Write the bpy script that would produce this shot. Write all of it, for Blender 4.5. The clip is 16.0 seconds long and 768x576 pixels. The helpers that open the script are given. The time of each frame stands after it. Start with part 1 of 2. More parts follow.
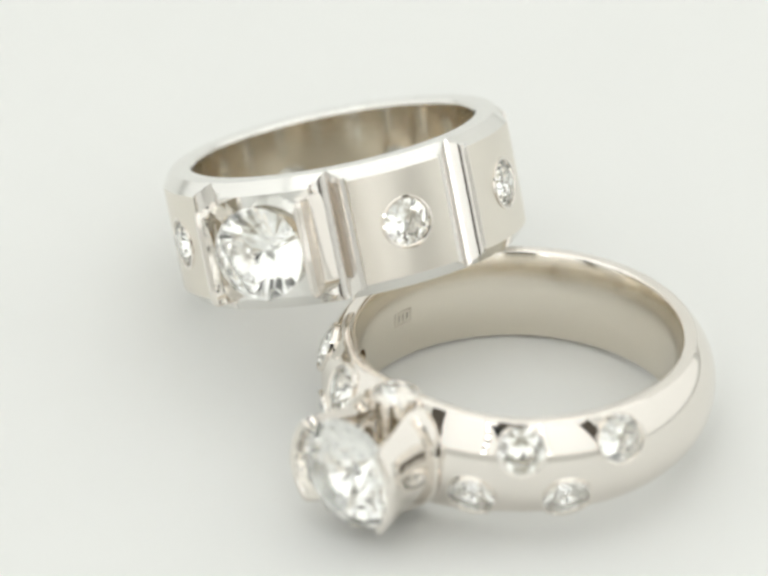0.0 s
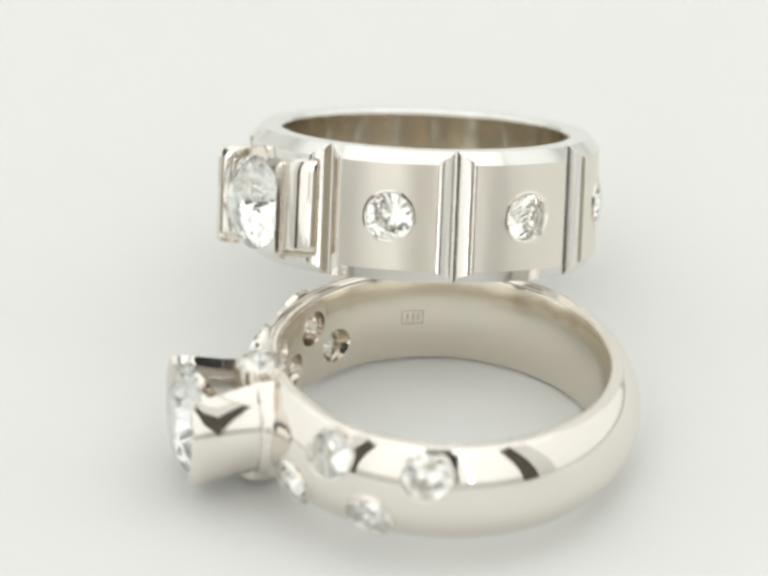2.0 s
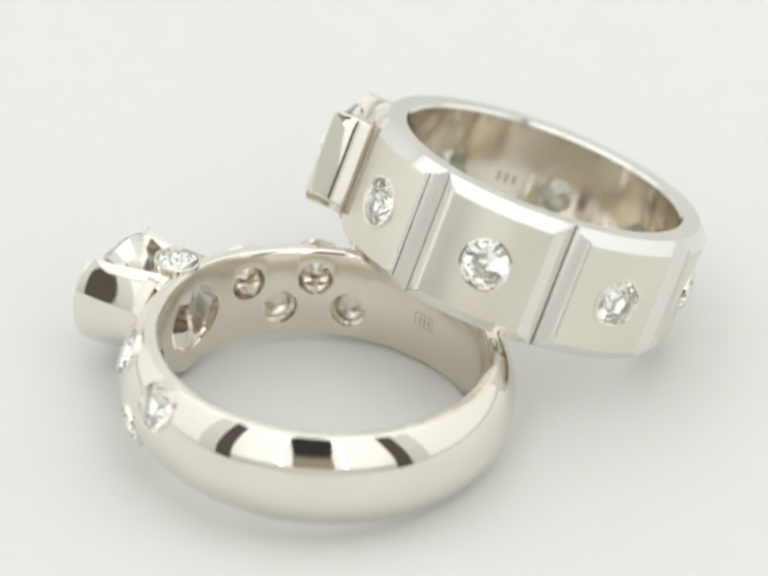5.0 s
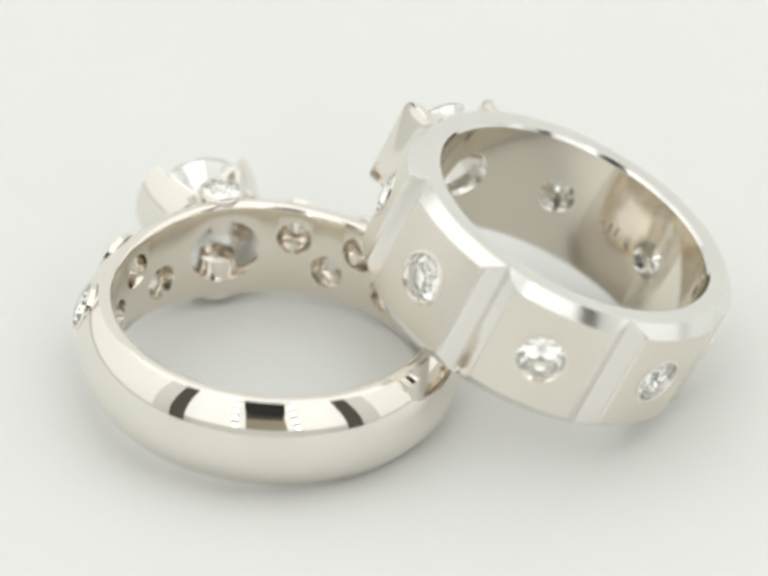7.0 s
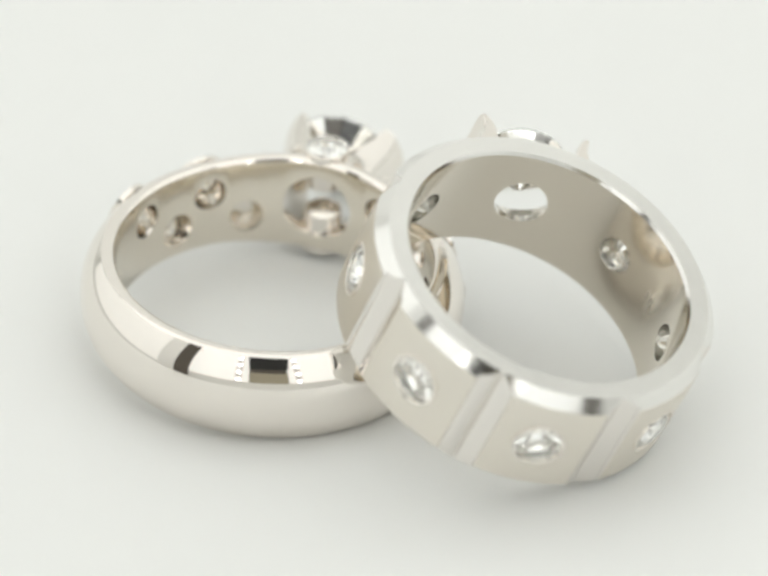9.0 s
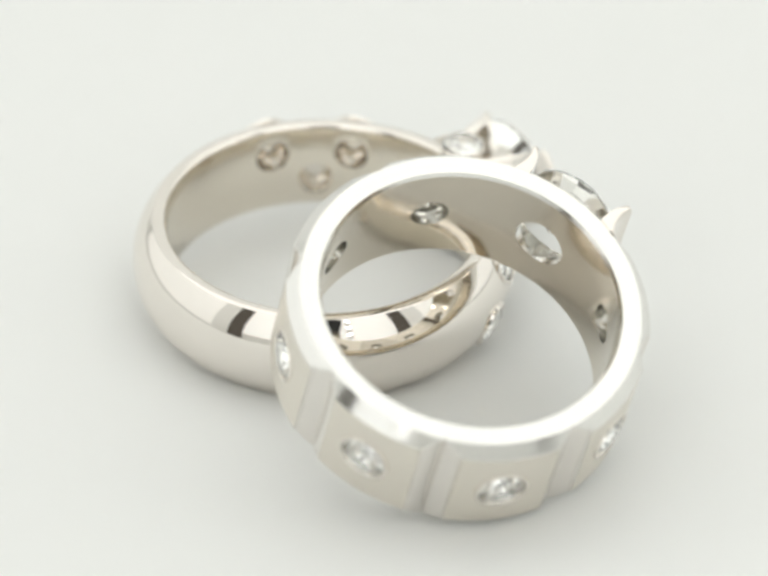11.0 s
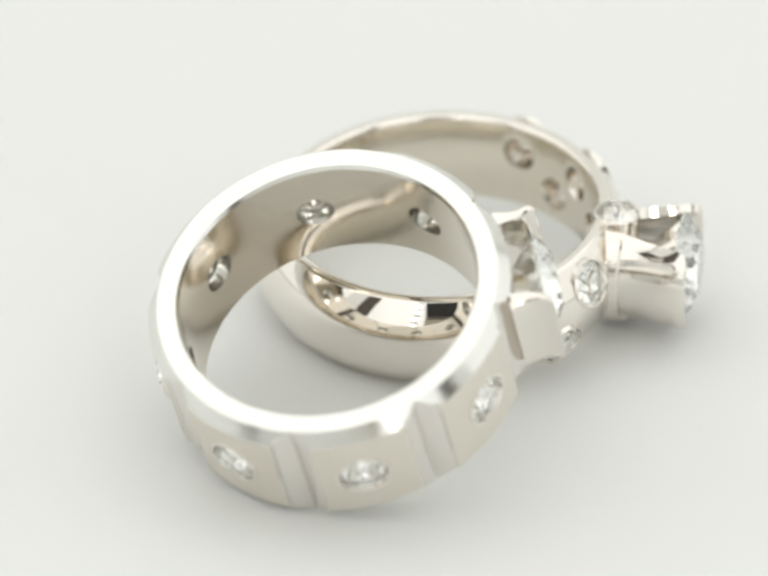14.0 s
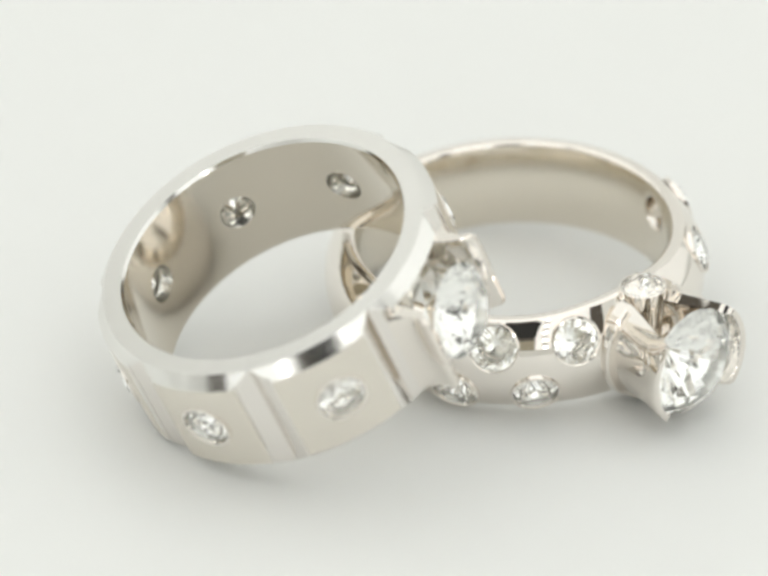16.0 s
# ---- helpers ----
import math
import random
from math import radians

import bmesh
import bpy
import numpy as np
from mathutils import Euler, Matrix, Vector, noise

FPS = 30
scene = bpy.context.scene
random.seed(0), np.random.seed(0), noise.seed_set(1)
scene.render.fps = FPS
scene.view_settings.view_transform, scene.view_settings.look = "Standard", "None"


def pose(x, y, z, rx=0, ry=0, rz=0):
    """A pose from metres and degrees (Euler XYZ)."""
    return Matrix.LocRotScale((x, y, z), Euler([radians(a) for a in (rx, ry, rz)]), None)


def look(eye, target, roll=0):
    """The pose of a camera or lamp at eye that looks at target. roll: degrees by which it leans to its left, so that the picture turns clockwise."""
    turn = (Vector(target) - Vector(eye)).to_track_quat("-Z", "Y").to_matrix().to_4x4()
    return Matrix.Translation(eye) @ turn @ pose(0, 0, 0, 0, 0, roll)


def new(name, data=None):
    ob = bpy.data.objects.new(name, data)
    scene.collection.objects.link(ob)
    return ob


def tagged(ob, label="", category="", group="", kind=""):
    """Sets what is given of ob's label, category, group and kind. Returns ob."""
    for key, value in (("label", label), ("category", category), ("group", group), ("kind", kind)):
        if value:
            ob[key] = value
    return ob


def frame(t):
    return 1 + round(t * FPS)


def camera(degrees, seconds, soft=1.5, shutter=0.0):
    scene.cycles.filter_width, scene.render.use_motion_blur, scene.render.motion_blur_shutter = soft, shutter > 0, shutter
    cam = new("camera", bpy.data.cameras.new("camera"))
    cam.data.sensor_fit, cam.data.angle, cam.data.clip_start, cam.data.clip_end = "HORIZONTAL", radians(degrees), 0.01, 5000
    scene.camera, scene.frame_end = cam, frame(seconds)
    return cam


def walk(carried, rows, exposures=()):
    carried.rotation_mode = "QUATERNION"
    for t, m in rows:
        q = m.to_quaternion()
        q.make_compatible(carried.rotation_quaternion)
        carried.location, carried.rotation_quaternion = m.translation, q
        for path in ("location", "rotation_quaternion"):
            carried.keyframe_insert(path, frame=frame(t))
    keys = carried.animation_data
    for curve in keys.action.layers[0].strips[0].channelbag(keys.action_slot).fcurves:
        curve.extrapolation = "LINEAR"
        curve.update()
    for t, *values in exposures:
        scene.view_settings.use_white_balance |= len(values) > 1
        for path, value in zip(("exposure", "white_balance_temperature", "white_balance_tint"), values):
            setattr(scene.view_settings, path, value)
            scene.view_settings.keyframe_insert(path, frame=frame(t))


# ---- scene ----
MM = 0.001
TABLE = 5.2          # height of the turning axis' origin over the white top, in millimetres
TILT, YAW, ROLL, DIST = 0.57787, -0.00716, 0.0208, 236.27

# ---- camera: it stands still, the rings turn before it ----
cam = camera(9.948, 16.0, soft=3.1)
cam.data.dof.use_dof, cam.data.dof.focus_distance, cam.data.dof.aperture_fstop = True, 0.2345, 33
fwd = Vector((math.sin(YAW) * math.cos(TILT), math.cos(YAW) * math.cos(TILT), -math.sin(TILT)))
side = Vector((math.cos(YAW), -math.sin(YAW), 0))
upw = side.cross(fwd)
cx, cy = side * math.cos(ROLL) + upw * math.sin(ROLL), upw * math.cos(ROLL) - side * math.sin(ROLL)
EYE = Vector((0, -DIST * math.cos(TILT), DIST * math.sin(TILT) + TABLE)) * MM
VIEW = Matrix.Translation(EYE) @ Matrix((cx, cy, -fwd)).transposed().to_4x4()
walk(cam, [(0, VIEW), (16.0, VIEW)])

# ---- world and light: a small white light box in a dim room ----
world = bpy.data.worlds.new("room")
scene.world = world
world.use_nodes = True
world.node_tree.nodes["Background"].inputs[0].default_value = (0.55, 0.50, 0.42, 1)
world.node_tree.nodes["Background"].inputs[1].default_value = 0.2
scene.view_settings.exposure = -0.01
scene.cycles.max_bounces, scene.cycles.glossy_bounces, scene.cycles.transmission_bounces = 16, 12, 12


def area_lamp(name, w, h, watts, place, target, colour=(1, 1, 1)):
    data = bpy.data.lights.new(name, "AREA")
    data.shape, data.size, data.size_y, data.energy, data.color = "RECTANGLE", w, h, watts, colour
    ob = new(name, data)
    ob.matrix_world = look(place, target)
    return ob


WARM = (0.982, 0.995, 1.0)
area_lamp("ceiling_light_panel", 0.50, 0.49, 0.455, (0, 0.005, 0.376), (0, 0.0051, 0), WARM)
# side and back fills are added to lift the shadows; no lamps stand there
area_lamp("side_fill_west", 0.36, 0.36, 0.14, (-0.258, 0.05, 0.19), (0, 0.05, 0.19), WARM)
area_lamp("side_fill_east", 0.36, 0.36, 0.14, (0.258, 0.05, 0.19), (0, 0.05, 0.19), WARM)
area_lamp("back_fill", 0.46, 0.36, 0.045, (0, 0.258, 0.19), (0, 0, 0.19), WARM)
for x in (-0.1405, 0.1405):
    area_lamp("front_light_panel", 0.186, 0.325, 0.10, (x, -0.2375, 0.2085), (x, 0, 0.2085), WARM)


# ---- materials ----
def material(name, colour, rough=0.5, metal=0.0, **more):
    m = bpy.data.materials.new(name)
    m.use_nodes = True
    p = m.node_tree.nodes["Principled BSDF"]
    p.inputs["Base Color"].default_value = (*colour, 1)
    p.inputs["Roughness"].default_value, p.inputs["Metallic"].default_value = rough, metal
    for k, v in more.items():
        p.inputs[k.replace("_", " ")].default_value = v
    return m


def grain(m, scale, rough_lo, rough_hi, bump=0.0, stretch=(1, 1, 1), tint=0.0):
    """Uneven gloss, fine relief and a slight unevenness of tone, in the thing's own space."""
    t = m.node_tree
    p = t.nodes["Principled BSDF"]
    co, mp, no = t.nodes.new("ShaderNodeTexCoord"), t.nodes.new("ShaderNodeMapping"), t.nodes.new("ShaderNodeTexNoise")
    mp.inputs["Scale"].default_value = stretch
    no.inputs["Scale"].default_value, no.inputs["Detail"].default_value = scale, 5
    t.links.new(co.outputs["Object"], mp.inputs["Vector"])
    t.links.new(mp.outputs["Vector"], no.inputs["Vector"])
    r = t.nodes.new("ShaderNodeMapRange")
    r.inputs["To Min"].default_value, r.inputs["To Max"].default_value = rough_lo, rough_hi
    t.links.new(no.outputs["Fac"], r.inputs["Value"])
    t.links.new(r.outputs["Result"], p.inputs["Roughness"])
    if bump:
        b = t.nodes.new("ShaderNodeBump")
        b.inputs["Strength"].default_value, b.inputs["Distance"].default_value = bump, 0.00002
        t.links.new(no.outputs["Fac"], b.inputs["Height"])
        t.links.new(b.outputs["Normal"], p.inputs["Normal"])
    if tint:
        big = t.nodes.new("ShaderNodeTexNoise")
        big.inputs["Scale"].default_value, big.inputs["Detail"].default_value = scale * 0.07, 3
        t.links.new(co.outputs["Object"], big.inputs["Vector"])
        mix = t.nodes.new("ShaderNodeMix")
        mix.data_type = "RGBA"
        c = p.inputs["Base Color"].default_value[:3]
        mix.inputs["A"].default_value = (*[x * (1 - tint) for x in c], 1)
        mix.inputs["B"].default_value = (*[min(1, x * (1 + tint)) for x in c], 1)
        t.links.new(big.outputs["Fac"], mix.inputs["Factor"])
        t.links.new(mix.outputs["Result"], p.inputs["Base Color"])
    return m


def glow(name, colour, strength):
    m = bpy.data.materials.new(name)
    m.use_nodes = True
    p = m.node_tree.nodes["Principled BSDF"]
    p.inputs["Base Color"].default_value = (*colour, 1)
    p.inputs["Emission Color"].default_value, p.inputs["Emission Strength"].default_value = (*colour, 1), strength
    return m


POLISH = grain(material("polished_white_gold", (0.835, 0.795, 0.745), 0.04, 1.0), 1500, 0.02, 0.06, 0.0, tint=0.02)
RIM = grain(material("rubbed_white_gold", (0.83, 0.82, 0.795), 0.14, 1.0), 1100, 0.08, 0.2, 0.06, tint=0.03)
# solitaire's inside: a duller, warmer copy of the gold
INSIDE = grain(material("warm_white_gold", (0.82, 0.77, 0.68), 0.2, 1.0), 900, 0.12, 0.24, 0.12, (1, 1, 0.2), tint=0.03)
# wide ring's inside: mirror finish, its colour darkened for the shade in there
MIRROR = grain(material("shaded_mirror_white_gold", (0.75, 0.70, 0.615), 0.12, 1.0), 1200, 0.07, 0.15, 0.0, (1, 1, 0.2), tint=0.03)
GROOVE = grain(material("bright_cut_white_gold", (0.83, 0.80, 0.765), 0.12, 1.0), 1500, 0.08, 0.17, 0.1, tint=0.02)
SATIN = grain(material("satin_white_gold", (0.80, 0.76, 0.69), 0.35, 1.0), 2600, 0.28, 0.42, 0.35, (1, 1, 0.15), tint=0.03)
DIAMOND = material("diamond", (1, 1, 1), 0.01, 0.0, IOR=1.7, Transmission_Weight=1.0)
# mirror metal added under the stones, standing in for their inner reflection of light
PAVILION_MIRROR = material("mirrored_pavilion", (0.99, 0.992, 0.98), 0.10, 1.0)
WHITE_TOP = grain(material("matt_white_acrylic", (0.858, 0.865, 0.843), 0.55), 300, 0.5, 0.62, 0.05, tint=0.006)
TENT = grain(material("white_tent_cloth", (0.87, 0.87, 0.845), 0.9), 400, 0.85, 0.95, 0.2, tint=0.02)
STAMP = material("stamped_white_gold", (0.62, 0.58, 0.52), 0.45, 1.0)
BOARD = grain(material("tan_board", (0.42, 0.38, 0.29), 0.8), 200, 0.7, 0.9, 0.2, tint=0.06)
BLACK = material("black_plastic", (0.01, 0.01, 0.01), 0.35)
LED = glow("led_chip", (1, 0.98, 0.95), 9)


# ---- helpers for meshes; shapes are drawn in millimetres ----
def finish(bm, angle=35):
    bmesh.ops.recalc_face_normals(bm, faces=bm.faces)
    for f in bm.faces:
        f.smooth = True
    for e in bm.edges:
        e.smooth = len(e.link_faces) == 2 and e.calc_face_angle(0) < radians(angle)


def part(name, bm, mats, parent=None, label="", angle=35):
    """Links a bmesh drawn in millimetres as one mesh object under its thing."""
    finish(bm, angle)
    bmesh.ops.scale(bm, vec=(MM, MM, MM), verts=bm.verts)
    me = bpy.data.meshes.new(name)
    bm.to_mesh(me)
    bm.free()
    for m in mats if isinstance(mats, (list, tuple)) else (mats,):
        me.materials.append(m)
    ob = new(name, me)
    ob.parent = parent
    return tagged(ob, label=label)


def shared(name, me, parent, m, label=""):
    ob = new(name, me)
    ob.parent = parent
    ob.matrix_basis = Matrix.Translation(m.translation * MM) @ m.to_3x3().to_4x4()
    return tagged(ob, label=label)


def lathe(profile, steps, closed=True, start=0.0, sweep=2 * math.pi):
    """Turns a profile of (radius, height) about z."""
    bm = bmesh.new()
    full = abs(sweep - 2 * math.pi) < 1e-6
    rings = []
    for k in range(steps if full else steps + 1):
        a = start + sweep * k / steps
        rings.append([bm.verts.new((r * math.cos(a), r * math.sin(a), z)) for r, z in profile])
    n = len(profile)
    for k in range(len(rings) if full else len(rings) - 1):
        p, q = rings[k], rings[(k + 1) % len(rings)]
        for j in range(n if closed else n - 1):
            bm.faces.new((p[j], q[j], q[(j + 1) % n], p[(j + 1) % n]))
    if not full and closed:
        bm.faces.new(rings[0]), bm.faces.new(rings[-1][::-1])
    return bm


def box(bm, x0, x1, y0, y1, z0, z1):
    v = [bm.verts.new((x, y, z)) for x in (x0, x1) for y in (y0, y1) for z in (z0, z1)]
    for f in ((0, 1, 3, 2), (4, 6, 7, 5), (0, 4, 5, 1), (2, 3, 7, 6), (0, 2, 6, 4), (1, 5, 7, 3)):
        bm.faces.new([v[i] for i in f])
    return bm


def loft(sections):
    """A closed solid through sections of as many points each."""
    bm = bmesh.new()
    rows = [[bm.verts.new(p) for p in s] for s in sections]
    n = len(rows[0])
    for a, b in zip(rows, rows[1:]):
        for j in range(n):
            bm.faces.new((a[j], b[j], b[(j + 1) % n], a[(j + 1) % n]))
    bm.faces.new(rows[0]), bm.faces.new(rows[-1][::-1])
    return bm


def drilled(bm, cutters):
    """Cuts a list of bmeshes out of a bmesh, in millimetres."""
    def temp(b, name):
        bmesh.ops.recalc_face_normals(b, faces=b.faces)
        me = bpy.data.meshes.new(name)
        b.to_mesh(me)
        b.free()
        return new(name, me)
    body = temp(bm, "blank")
    tool = bmesh.new()
    for c in cutters:
        me = bpy.data.meshes.new("bit")
        bmesh.ops.recalc_face_normals(c, faces=c.faces)
        c.to_mesh(me)
        c.free()
        tool.from_mesh(me)
        bpy.data.meshes.remove(me)
    tool = temp(tool, "bit")
    mod = body.modifiers.new("cut", "BOOLEAN")
    mod.object, mod.operation, mod.solver = tool, "DIFFERENCE", "EXACT"
    dg = bpy.context.evaluated_depsgraph_get()
    out = bmesh.new()
    me = bpy.data.meshes.new_from_object(body.evaluated_get(dg))
    out.from_mesh(me)
    for ob in (body, tool):
        data = ob.data
        bpy.data.objects.remove(ob)
        bpy.data.meshes.remove(data)
    bpy.data.meshes.remove(me)
    # drop loose crumbs of the cut
    left, islands = set(out.verts), []
    while left:
        stack, seen = [left.pop()], []
        while stack:
            v = stack.pop()
            seen.append(v)
            for e in v.link_edges:
                w = e.other_vert(v)
                if w in left:
                    left.remove(w)
                    stack.append(w)
        islands.append(seen)
    islands.sort(key=len)
    for crumbs in islands[:-1]:
        bmesh.ops.delete(out, geom=crumbs, context="VERTS")
    return out


def brilliant(radius):
    """A round brilliant: table, star, kite and girdle facets above, mains and halves below; its girdle lies at z = 0."""
    bm = bmesh.new()
    pts = []
    for k in range(8):
        a = radians(45 * k)
        pts.append((0.56 * math.cos(a), 0.56 * math.sin(a), 0.34))
        b = a + radians(22.5)
        pts.append((0.80 * math.cos(b), 0.80 * math.sin(b), 0.215))
        pts.append((0.24 * math.cos(b), 0.24 * math.sin(b), -0.655))
    for k in range(32):
        a = radians(11.25 * k)
        w = 0.022 if k % 2 else 0.035
        pts += [(math.cos(a), math.sin(a), w), (math.cos(a), math.sin(a), -w)]
    pts.append((0, 0, -0.86))
    for p in pts:
        bm.verts.new([c * radius for c in p])
    bmesh.ops.convex_hull(bm, input=bm.verts)
    bmesh.ops.dissolve_limit(bm, angle_limit=radians(1.5), verts=bm.verts, edges=bm.edges)
    bmesh.ops.recalc_face_normals(bm, faces=bm.faces)
    for f in bm.faces:
        f.material_index = 1 if f.normal.z < -0.2 else 0
    return bm


def mesh_of(name, bm, mat, angle=0.2):
    ob = part(name, bm, mat, angle=angle)
    me = ob.data
    bpy.data.objects.remove(ob)
    return me


def facing(a, r, s, lean=0.0):
    """A frame on a band: z points outwards at angle a (degrees), leaning by lean degrees along the band's axis; r and s: radius and height."""
    a = radians(a)
    out = Vector((math.cos(a), math.sin(a), 0)) * math.cos(radians(lean)) + Vector((0, 0, math.sin(radians(lean))))
    x = Vector((-math.sin(a), math.cos(a), 0))
    y = out.cross(x)
    return Matrix.Translation((r * math.cos(a), r * math.sin(a), s)) @ Matrix((x, y, out)).transposed().to_4x4()


def frame_of(n, head):
    """Axes of a ring whose axis is n, with x turned to the given angle in its plane."""
    n = Vector(n).normalized()
    u = Vector((0, 1, 0)).cross(n).normalized()
    w = n.cross(u)
    a = radians(head)
    x = u * math.cos(a) + w * math.sin(a)
    return Matrix((x, n.cross(x), n)).transposed().to_4x4()


# ---- the light box ----
def light_box():
    def wall(name, x0, x1, y0, y1, z0, z1, mat=TENT, label="white cloth wall of a small light box"):
        return tagged(part(name, box(bmesh.new(), x0, x1, y0, y1, z0, z1), mat), label=label, category="wall", kind="structure")
    wall("floor", -700, 700, -700, 700, -24, -14, WHITE_TOP, "plain white floor of a small light box")
    wall("wall_north", -260, 260, 260, 266, -14, 380)
    wall("wall_west", -266, -260, -195, 266, -14, 380)
    wall("wall_east", 260, 266, -195, 266, -14, 380)
    wall("wall_south_1", -235, -46, -246, -240, -14, 380)
    wall("wall_south_2", 46, 235, -246, -240, -14, 380)
    wall("front_board", -46, 46, -246, -242, 45, 124, BOARD, "low tan board closing the front of the box")
    wall("front_sill", -46, 46, -246, -240, -14, 45)
    c = wall("ceiling", -266, 266, -246, 266, 380, 386, TENT, "white cloth ceiling of a small light box")
    return c


light_box()


def led_strip(x):
    strip = tagged(part("led_strip", box(bmesh.new(), x - 8, x + 8, -237.2, -236.2, 45, 365), TENT), "narrow upright white strip of small white light chips", "led strip", "led strips")
    for k in range(6):
        part("led_chip", box(bmesh.new(), x - 5, x + 5, -236.1, -235.1, 55 + 56 * k, 69 + 56 * k), LED, strip, "small glowing light chip")
    return strip


led_strip(-72), led_strip(72)


def device():
    """The dark recording device behind the lens, seen only as a reflection."""
    body = box(bmesh.new(), -42, 42, -5, 5, -10, 74)
    bmesh.ops.bevel(body, geom=body.edges[:], offset=3, segments=2, affect="EDGES")
    ob = part("recording_device", body, BLACK)
    ob.matrix_world = Matrix.Translation(EYE - fwd * 0.012) @ pose(0, 0, 0, -math.degrees(TILT))
    return tagged(ob, "black flat recording device seen only in reflections", "device")


device()

top_bm = lathe([(0.01, -13.9), (128, -13.9), (130, -12.5), (130, -1), (129, 0), (0.01, 0)], 128)
turntable = tagged(part("turntable", top_bm, WHITE_TOP), "round plain matt white turntable top", "turntable")

STONE_S, STONE_M, STONE_B, STONE_A = (mesh_of("stone", brilliant(r), (DIAMOND, PAVILION_MIRROR)) for r in (1.3, 1.15, 2.52, 3.0))


def bit(r_out, r_in, depth):
    """A stepped drill along z: wide at the top, narrow below its shoulder."""
    bm = lathe([(0.0001, 4), (r_out, 4), (r_out, 0), (r_out, -depth), (r_in, -depth - 0.25), (r_in, -5), (0.0001, -5)], 40)
    return bm


def placed(bm, m):
    bm.transform(m)
    return bm


def collet_mesh(r0, r1, h):
    return lathe([(r0, -0.3), (r0 - 0.04, -0.22), (r0 + 0.02, h * 0.5), (r0 + (r1 - r0) * 0.4, h), (r1 - 0.03, h * 0.6), (r1, -0.25)], 40)


# ---- the solitaire ring lying on its side ----
A_H = 2.7


def dome(s):
    return 10.42 - 1.15 * min(1.0, abs(s) / A_H) ** 2.3


def solitaire_ring():
    ring = tagged(new("solitaire_ring"), "polished white gold solitaire ring with domed band lying on its side", "ring", "two rings")
    prof = [(8.7, -A_H + 0.06), (8.6, -A_H + 0.2), (8.6, A_H - 0.2), (8.7, A_H - 0.06), (8.85, A_H), (9.1, A_H - 0.01)]
    n = 34
    for k in range(n + 1):
        s = (A_H - 0.06) * math.cos(math.pi * k / n)
        prof.append((dome(s), s))
    prof += [(9.1, -A_H + 0.01), (8.85, -A_H)]
    seats = [(26.5, -1), (41, 1), (54.5, -1), (71, 1), (-25.5, 1), (-38.5, -1), (-50.5, 1), (-63, -1)]
    cuts, places = [], []
    for a, d in seats:
        s = 1.45 * d
        m = facing(a, dome(s) - 0.02, s, 20 * d)
        places.append(m)
        cuts.append(placed(bit(1.32, 0.95, 0.6), m))
    cuts.append(placed(bit(2.15, 1.95, 0.5), facing(0, 10.2, 0)))
    blank = lathe(prof, 360)
    # the shoulders: both edges rise a little towards the small tube settings
    for v in blank.verts:
        w = max(0.0, 1 - abs(math.degrees(math.atan2(v.co.y, v.co.x))) / 42)
        if abs(v.co.z) > 1.9:
            v.co.z += math.copysign(0.34 * w * w * (3 - 2 * w) * (abs(v.co.z) - 1.9) / (A_H - 1.9), v.co.z)
    bm = drilled(blank, cuts)
    for f in bm.faces:
        c = f.calc_center_median()
        if math.hypot(c.x, c.y) < 8.62:
            f.material_index = 1
    part("band", bm, [POLISH, INSIDE], ring, "polished domed white gold band", 50)
    rim = mesh_of("collet", collet_mesh(1.22, 1.4, 0.06), POLISH, 30)
    for m in places:
        seat = shared("collet", rim, ring, m, "thin polished rim round a small stone")
        shared("stone", STONE_S, seat, Matrix.Translation((0, 0, -0.2)), "small round brilliant stone")
    stamp = bmesh.new()
    for x0, x1, y0, y1 in ((-0.62, 0.62, 0.36, 0.42), (-0.62, 0.62, -0.42, -0.36), (-0.62, -0.55, -0.36, 0.36), (0.55, 0.62, -0.36, 0.36), (-0.4, -0.28, -0.22, 0.22), (-0.1, 0.02, -0.22, 0.22), (0.2, 0.32, -0.22, 0.22)):
        box(stamp, x0, x1, y0, y1, 0.0, 0.02)
    part("hallmark", placed(stamp, facing(-93.5, 8.59, -0.05) @ Matrix.Rotation(math.pi, 4, "X")), STAMP, ring, "small stamped hallmark of plain bars")
    # the half bezel: two curved walls with open gaps above and below
    for sgn in (1, -1):
        secs = []
        for x, ro, th, half in ((9.0, 2.98, 0.8, 70), (10.2, 2.95, 0.7, 66), (11.4, 3.02, 0.55, 59), (12.6, 3.26, 0.5, 52), (13.4, 3.43, 0.46, 49), (13.8, 3.48, 0.42, 46), (13.98, 3.49, 0.36, 42), (14.05, 3.43, 0.25, 39)):
            row = []
            for k in range(17):
                a = radians(-half + 2 * half * k / 16)
                row.append((x, sgn * ro * math.cos(a), ro * math.sin(a)))
            for k in range(16, -1, -1):
                a = radians(-half + 2 * half * k / 16)
                row.append((x, sgn * (ro - th) * math.cos(a), (ro - th) * math.sin(a)))
            secs.append(row)
        hoop = []
        for k in range(25):
            a = radians(-58 + 116 * k / 24)
            hoop.append([(10.15 + u, sgn * (3.18 + w) * math.cos(a), (3.18 + w) * math.sin(a)) for u, w in ((-0.5, -0.3), (0.12, -0.3), (0.2, 0.02), (0.1, 0.12), (-0.5, 0.12))])
        part("collar", loft(hoop), POLISH, ring, "raised collar at the foot of the bezel", 40)
        part("bezel_wall", loft(secs), POLISH, ring, "curved polished bezel wall", 40)
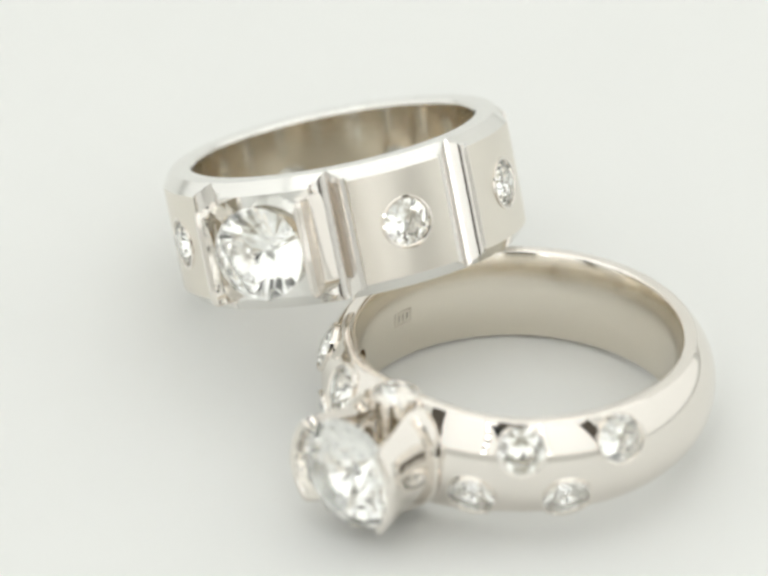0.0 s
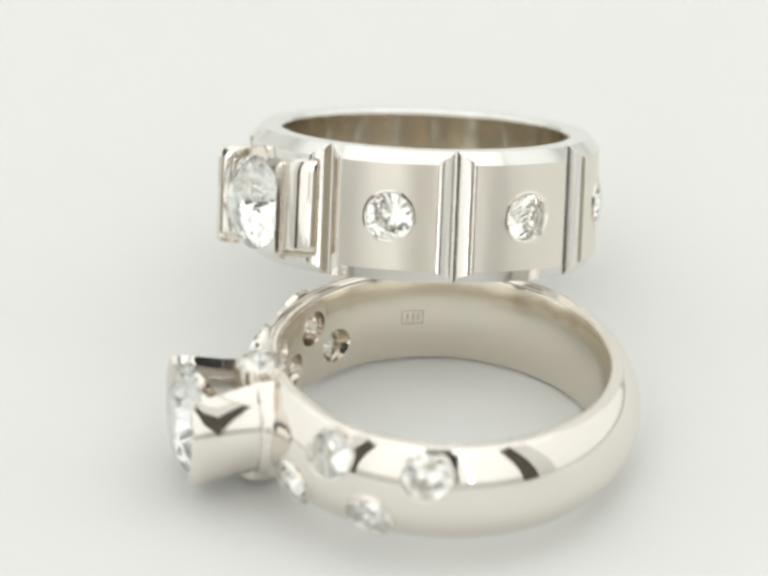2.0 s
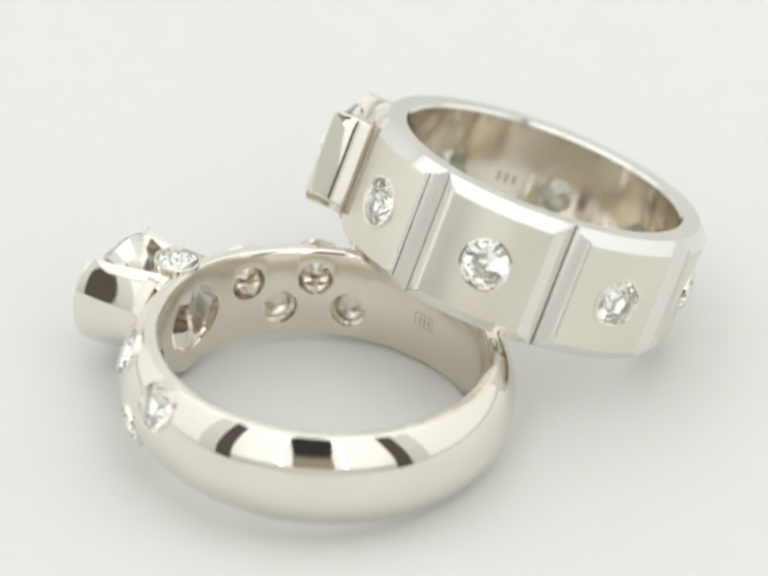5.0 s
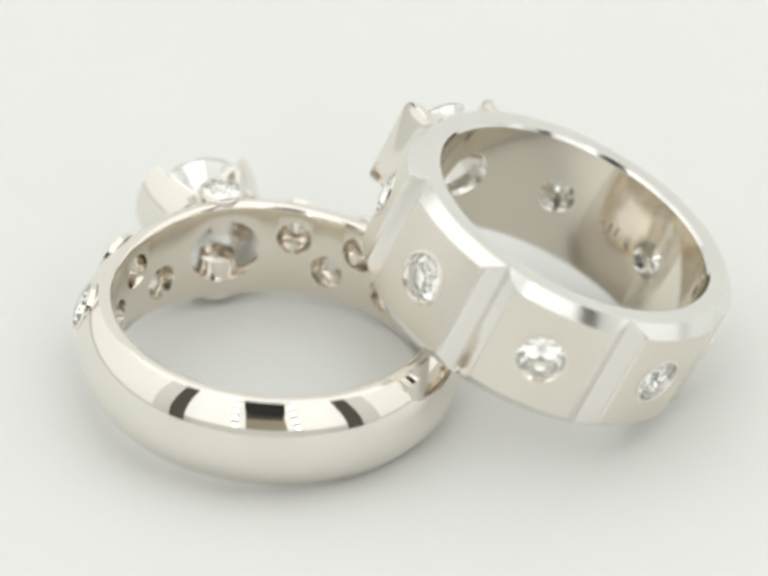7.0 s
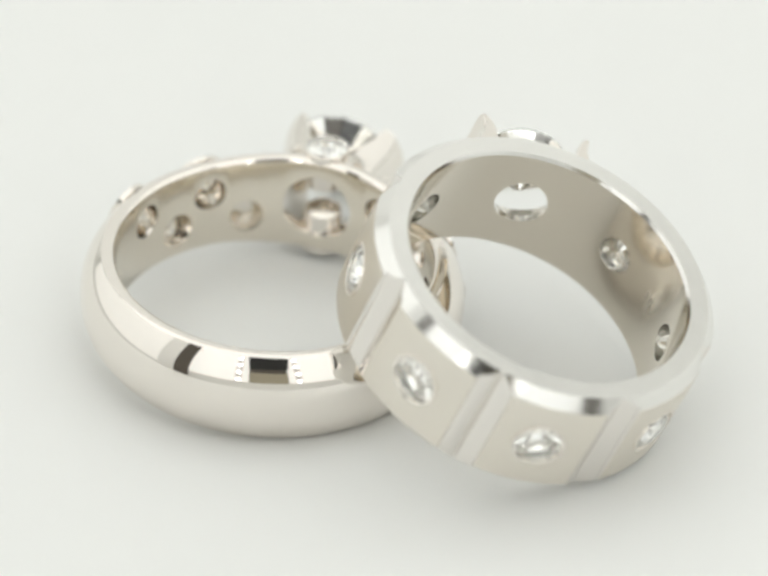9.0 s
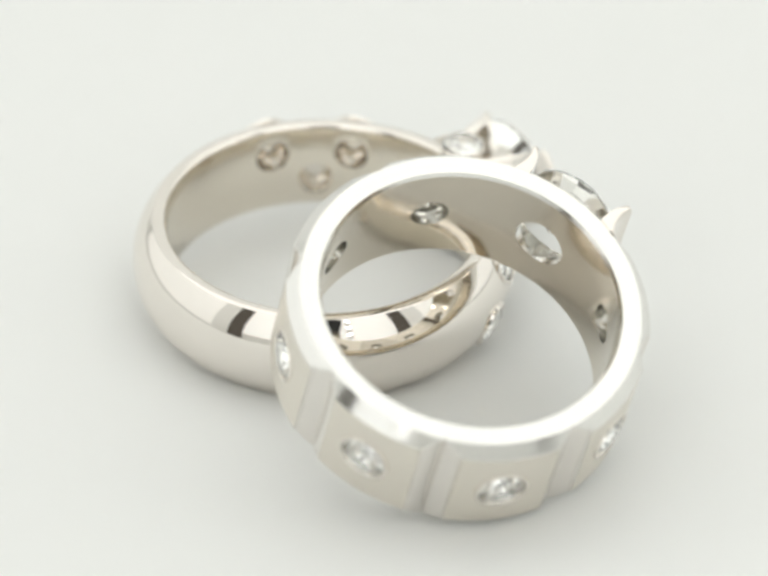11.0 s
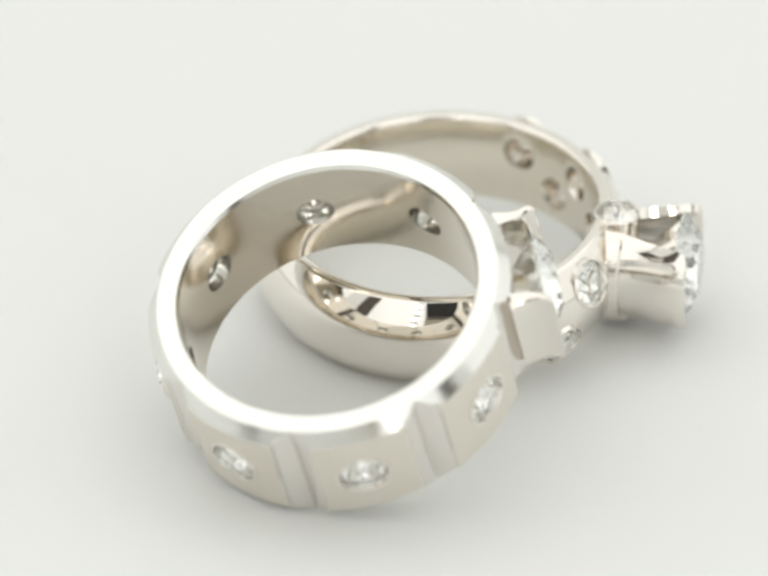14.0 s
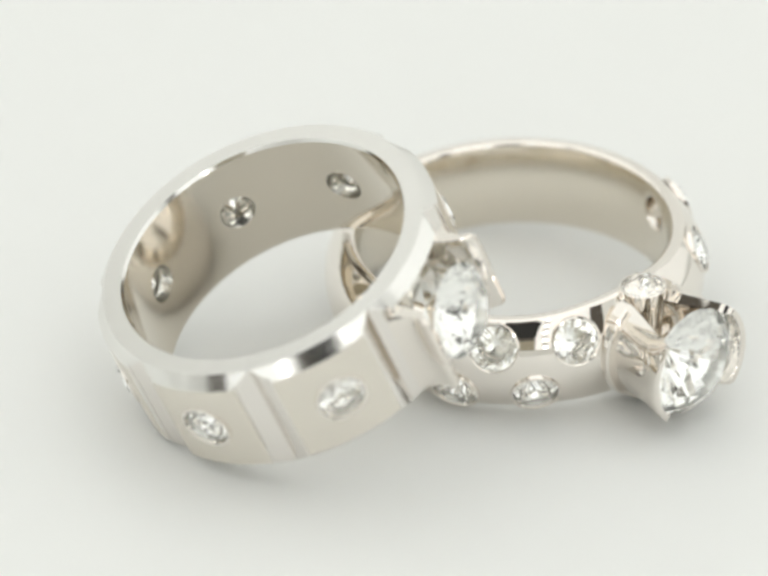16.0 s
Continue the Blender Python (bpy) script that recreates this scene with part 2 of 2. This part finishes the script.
    shared("centre_stone", STONE_A, ring, facing(0, 13.35, 0), "large round brilliant centre stone")
    tube = mesh_of("side_collet", lathe([(0.0001, -2.2), (1.0, -2.2), (1.22, -0.3), (1.25, 0.12), (1.12, 0.16), (1.06, 0.0), (0.9, -0.4), (0.0001, -0.9)], 40), POLISH, 30)
    for d in (1, -1):
        m = facing(0, 9.85, d * (A_H + 0.4), 90 * d)
        collet = shared("side_collet", tube, ring, m, "small polished tube setting")
        shared("side_stone", STONE_M, collet, Matrix.Translation((0, 0, 0.12)), "small round brilliant stone")
    return ring


# ---- the wide satin band that leans on it ----
B_IN, B_OUT, B_W, B_CH = 7.82, 9.55, 7.0, 0.66
GROOVES = (-87, -42.5, 5, 51.5, 95.5, 140, -176.8, -132)
STONES = (-64.0, -18.0, 28.4, 72.7, 117.4, 160.4, -153.3)
B_HEAD = -109.6


def wide_band_ring():
    ring = tagged(new("wide_band_ring"), "wide grooved satin white gold ring leaning on the other ring", "ring", "two rings")
    angles = set(float(i) for i in range(-180, 180))
    for g in GROOVES:
        for k in range(-15, 16):
            angles.add(round((g + 0.42 * k + 180) % 360 - 180, 3))
    angles = sorted(angles)
    edge = [0.06 * k for k in range(12)] + [0.72]
    heights = [-e for e in edge] + [-0.72 - (B_W - 1.44) * k / 20 for k in range(1, 20)] + [-B_W + e for e in edge[::-1]]

    def radius(a, s):
        e = min(-s, B_W + s)
        r = B_OUT - 0.035 * (1 - min(1, e / 2.5)) ** 2 - (0 if e >= B_CH else (B_CH - e) * 0.85)
        for g in GROOVES:
            d = abs((a - g + 180) % 360 - 180)
            if d < 6.3:
                v = B_OUT - 0.16 * min(1, (6.3 - d) / 0.42) - 0.48 * (1 - min(1, d / 5.6)) ** 1.4
                r = min(r, v)
        return r
    bm = bmesh.new()
    rows = []
    for a in angles:
        ar = radians(a)
        col = [(radius(a, s), s) for s in heights] + [(B_IN + 0.12, -B_W), (B_IN, -B_W + 0.2)] + [(B_IN, -B_W + B_W * k / 8) for k in range(1, 8)] + [(B_IN, -0.2), (B_IN + 0.12, 0)]
        rows.append([bm.verts.new((r * math.cos(ar), r * math.sin(ar), s)) for r, s in col])
    n = len(rows[0])
    for k in range(len(rows)):
        p, q = rows[k], rows[(k + 1) % len(rows)]
        for j in range(n):
            bm.faces.new((p[j], q[j], q[(j + 1) % n], p[(j + 1) % n]))
    cuts, places = [], []
    for a in STONES:
        m = facing(a, B_OUT - 0.02, -B_W / 2)
        places.append(m)
        cuts.append(placed(bit(1.38, 1.02, 0.65), m))
    cuts.append(placed(bit(2.3, 1.45, 0.8), facing(B_HEAD, B_OUT - 0.3, -B_W / 2)))
    bm = drilled(bm, cuts)
    for f in bm.faces:
        c = f.calc_center_median()
        r, a = math.hypot(c.x, c.y), math.degrees(math.atan2(c.y, c.x))
        far = min(abs((a - g + 180) % 360 - 180) for g in GROOVES)
        if r < B_IN + 0.03:
            f.material_index = 1
        elif far < 6.2 and r < B_OUT - 0.06 and -B_W + 0.1 < c.z < -0.1 and abs(f.normal.z) < 0.2:
            f.material_index = 3
        elif r > B_OUT - 0.08 and far > 6.25 and -B_W + 0.65 < c.z < -0.65 and abs((a - B_HEAD + 180) % 360 - 180) > 18:
            f.material_index = 2
    # each satin panel is a plate of its own on the band
    sectors = {}
    for f in bm.faces:
        if f.material_index == 2:
            c = f.calc_center_median()
            a = math.degrees(math.atan2(c.y, c.x))
            sectors.setdefault(min(STONES, key=lambda q: abs((a - q + 180) % 360 - 180)), []).append(f)
    for a, faces in sectors.items():
        plate, made = bmesh.new(), {}
        for f in faces:
            lower = []
            for v in f.verts:
                if v not in made:
                    inner = v.co - Vector((v.co.x, v.co.y, 0)).normalized() * 0.12
                    made[v] = (plate.verts.new(v.co), plate.verts.new(inner))
            plate.faces.new([made[v][0] for v in f.verts])
            plate.faces.new([made[v][1] for v in reversed(f.verts)])
        inside = set(faces)
        for f in faces:
            for lp in f.loops:
                if not any(g in inside for g in lp.edge.link_faces if g is not f):
                    p, q = lp.vert, lp.link_loop_next.vert
                    plate.faces.new((made[q][0], made[p][0], made[p][1], made[q][1]))
        part("satin_panel", plate, SATIN, ring, "satin brushed panel of the band", 30)
    panel_faces = [f for f in bm.faces if f.material_index == 2]
    bmesh.ops.delete(bm, geom=panel_faces, context="FACES")
    part("band", bm, [RIM, MIRROR, SATIN, GROOVE], ring, "wide white gold band with polished edges and grooves", 14)
    rim = mesh_of("collet", collet_mesh(1.24, 1.46, 0.06), POLISH, 30)
    for m in places:
        seat = shared("collet", rim, ring, m, "thin polished rim round a small stone")
        shared("stone", STONE_S, seat, Matrix.Translation((0, 0, -0.24)), "small round brilliant stone")
    stamp = bmesh.new()
    for k in range(7):
        box(stamp, -1.5 + 0.45 * k, -1.32 + 0.45 * k, -0.28, 0.28, 0.0, 0.02)
    part("hallmark", placed(stamp, facing(-178, B_IN - 0.01, -B_W / 2) @ Matrix.Rotation(math.pi, 4, "X")), STAMP, ring, "small stamped hallmark of plain bars")
    head = facing(B_HEAD, 0, -B_W / 2)
    for sgn in (1, -1):
        secs = []
        for y, k in ((-2.62, 0.3), (-2.55, 0.16), (-2.35, 0.04), (-2.0, 0.0), (2.0, 0.0), (2.35, 0.04), (2.55, 0.16), (2.62, 0.3)):
            secs.append([(sgn * x, y, z) for x, z in ((2.2, 8.9), (3.45 - k, 9.1), (3.15 - 0.6 * k, 9.6), (3.04 - 0.5 * k, 10.1), (3.05 - 0.5 * k, 10.6), (3.12 - 0.5 * k, 10.95 - k), (3.2 - 0.5 * k, 11.2 - k), (3.0, 11.32 - k), (2.76 + 0.4 * k, 11.26 - k), (2.6 + 0.4 * k, 10.95 - 0.6 * k), (2.48 + 0.3 * k, 10.6), (2.4, 10.2))])
        part("setting_bar", placed(loft(secs), head), POLISH, ring, "flat polished bar holding the centre stone", 20)
    shared("centre_stone", STONE_B, ring, facing(B_HEAD, 10.85, -B_W / 2), "large round brilliant centre stone")
    return ring


A_POSE = Matrix.Translation((5.747, -5.003, 0.80 + TABLE)) @ frame_of((-0.0112, 0.0643, 1), -130.67) @ Matrix.Translation((0, 0, -A_H))
B_POSE = Matrix.Translation((-4.419, 7.474, 4.806 + TABLE)) @ frame_of((-0.2335, 0.3665, 1), 0)


def metres(m):
    m = m.copy()
    m.translation *= MM
    return m


ring_a, ring_b = solitaire_ring(), wide_band_ring()


def turn(t):
    """The turntable's angle in radians: a steady turn with a slight unevenness."""
    knots = ((0, 0.0025), (3, -0.0076), (6, 0.0137), (9, 0.0148), (11.5, -0.0046), (13.5, 0.0037), (16, 0.0001))
    for (t0, a0), (t1, a1) in zip(knots, knots[1:]):
        if t <= t1:
            k = (t - t0) / (t1 - t0)
            k = k * k * (3 - 2 * k)
            return -0.30013 * t + a0 + (a1 - a0) * k


def motions():
    times = [0.25 * k for k in range(65)]
    for thing, start in ((ring_a, metres(A_POSE)), (ring_b, metres(B_POSE)), (turntable, Matrix())):
        walk(thing, [(t, Matrix.Rotation(turn(t), 4, "Z") @ start) for t in times])


motions()
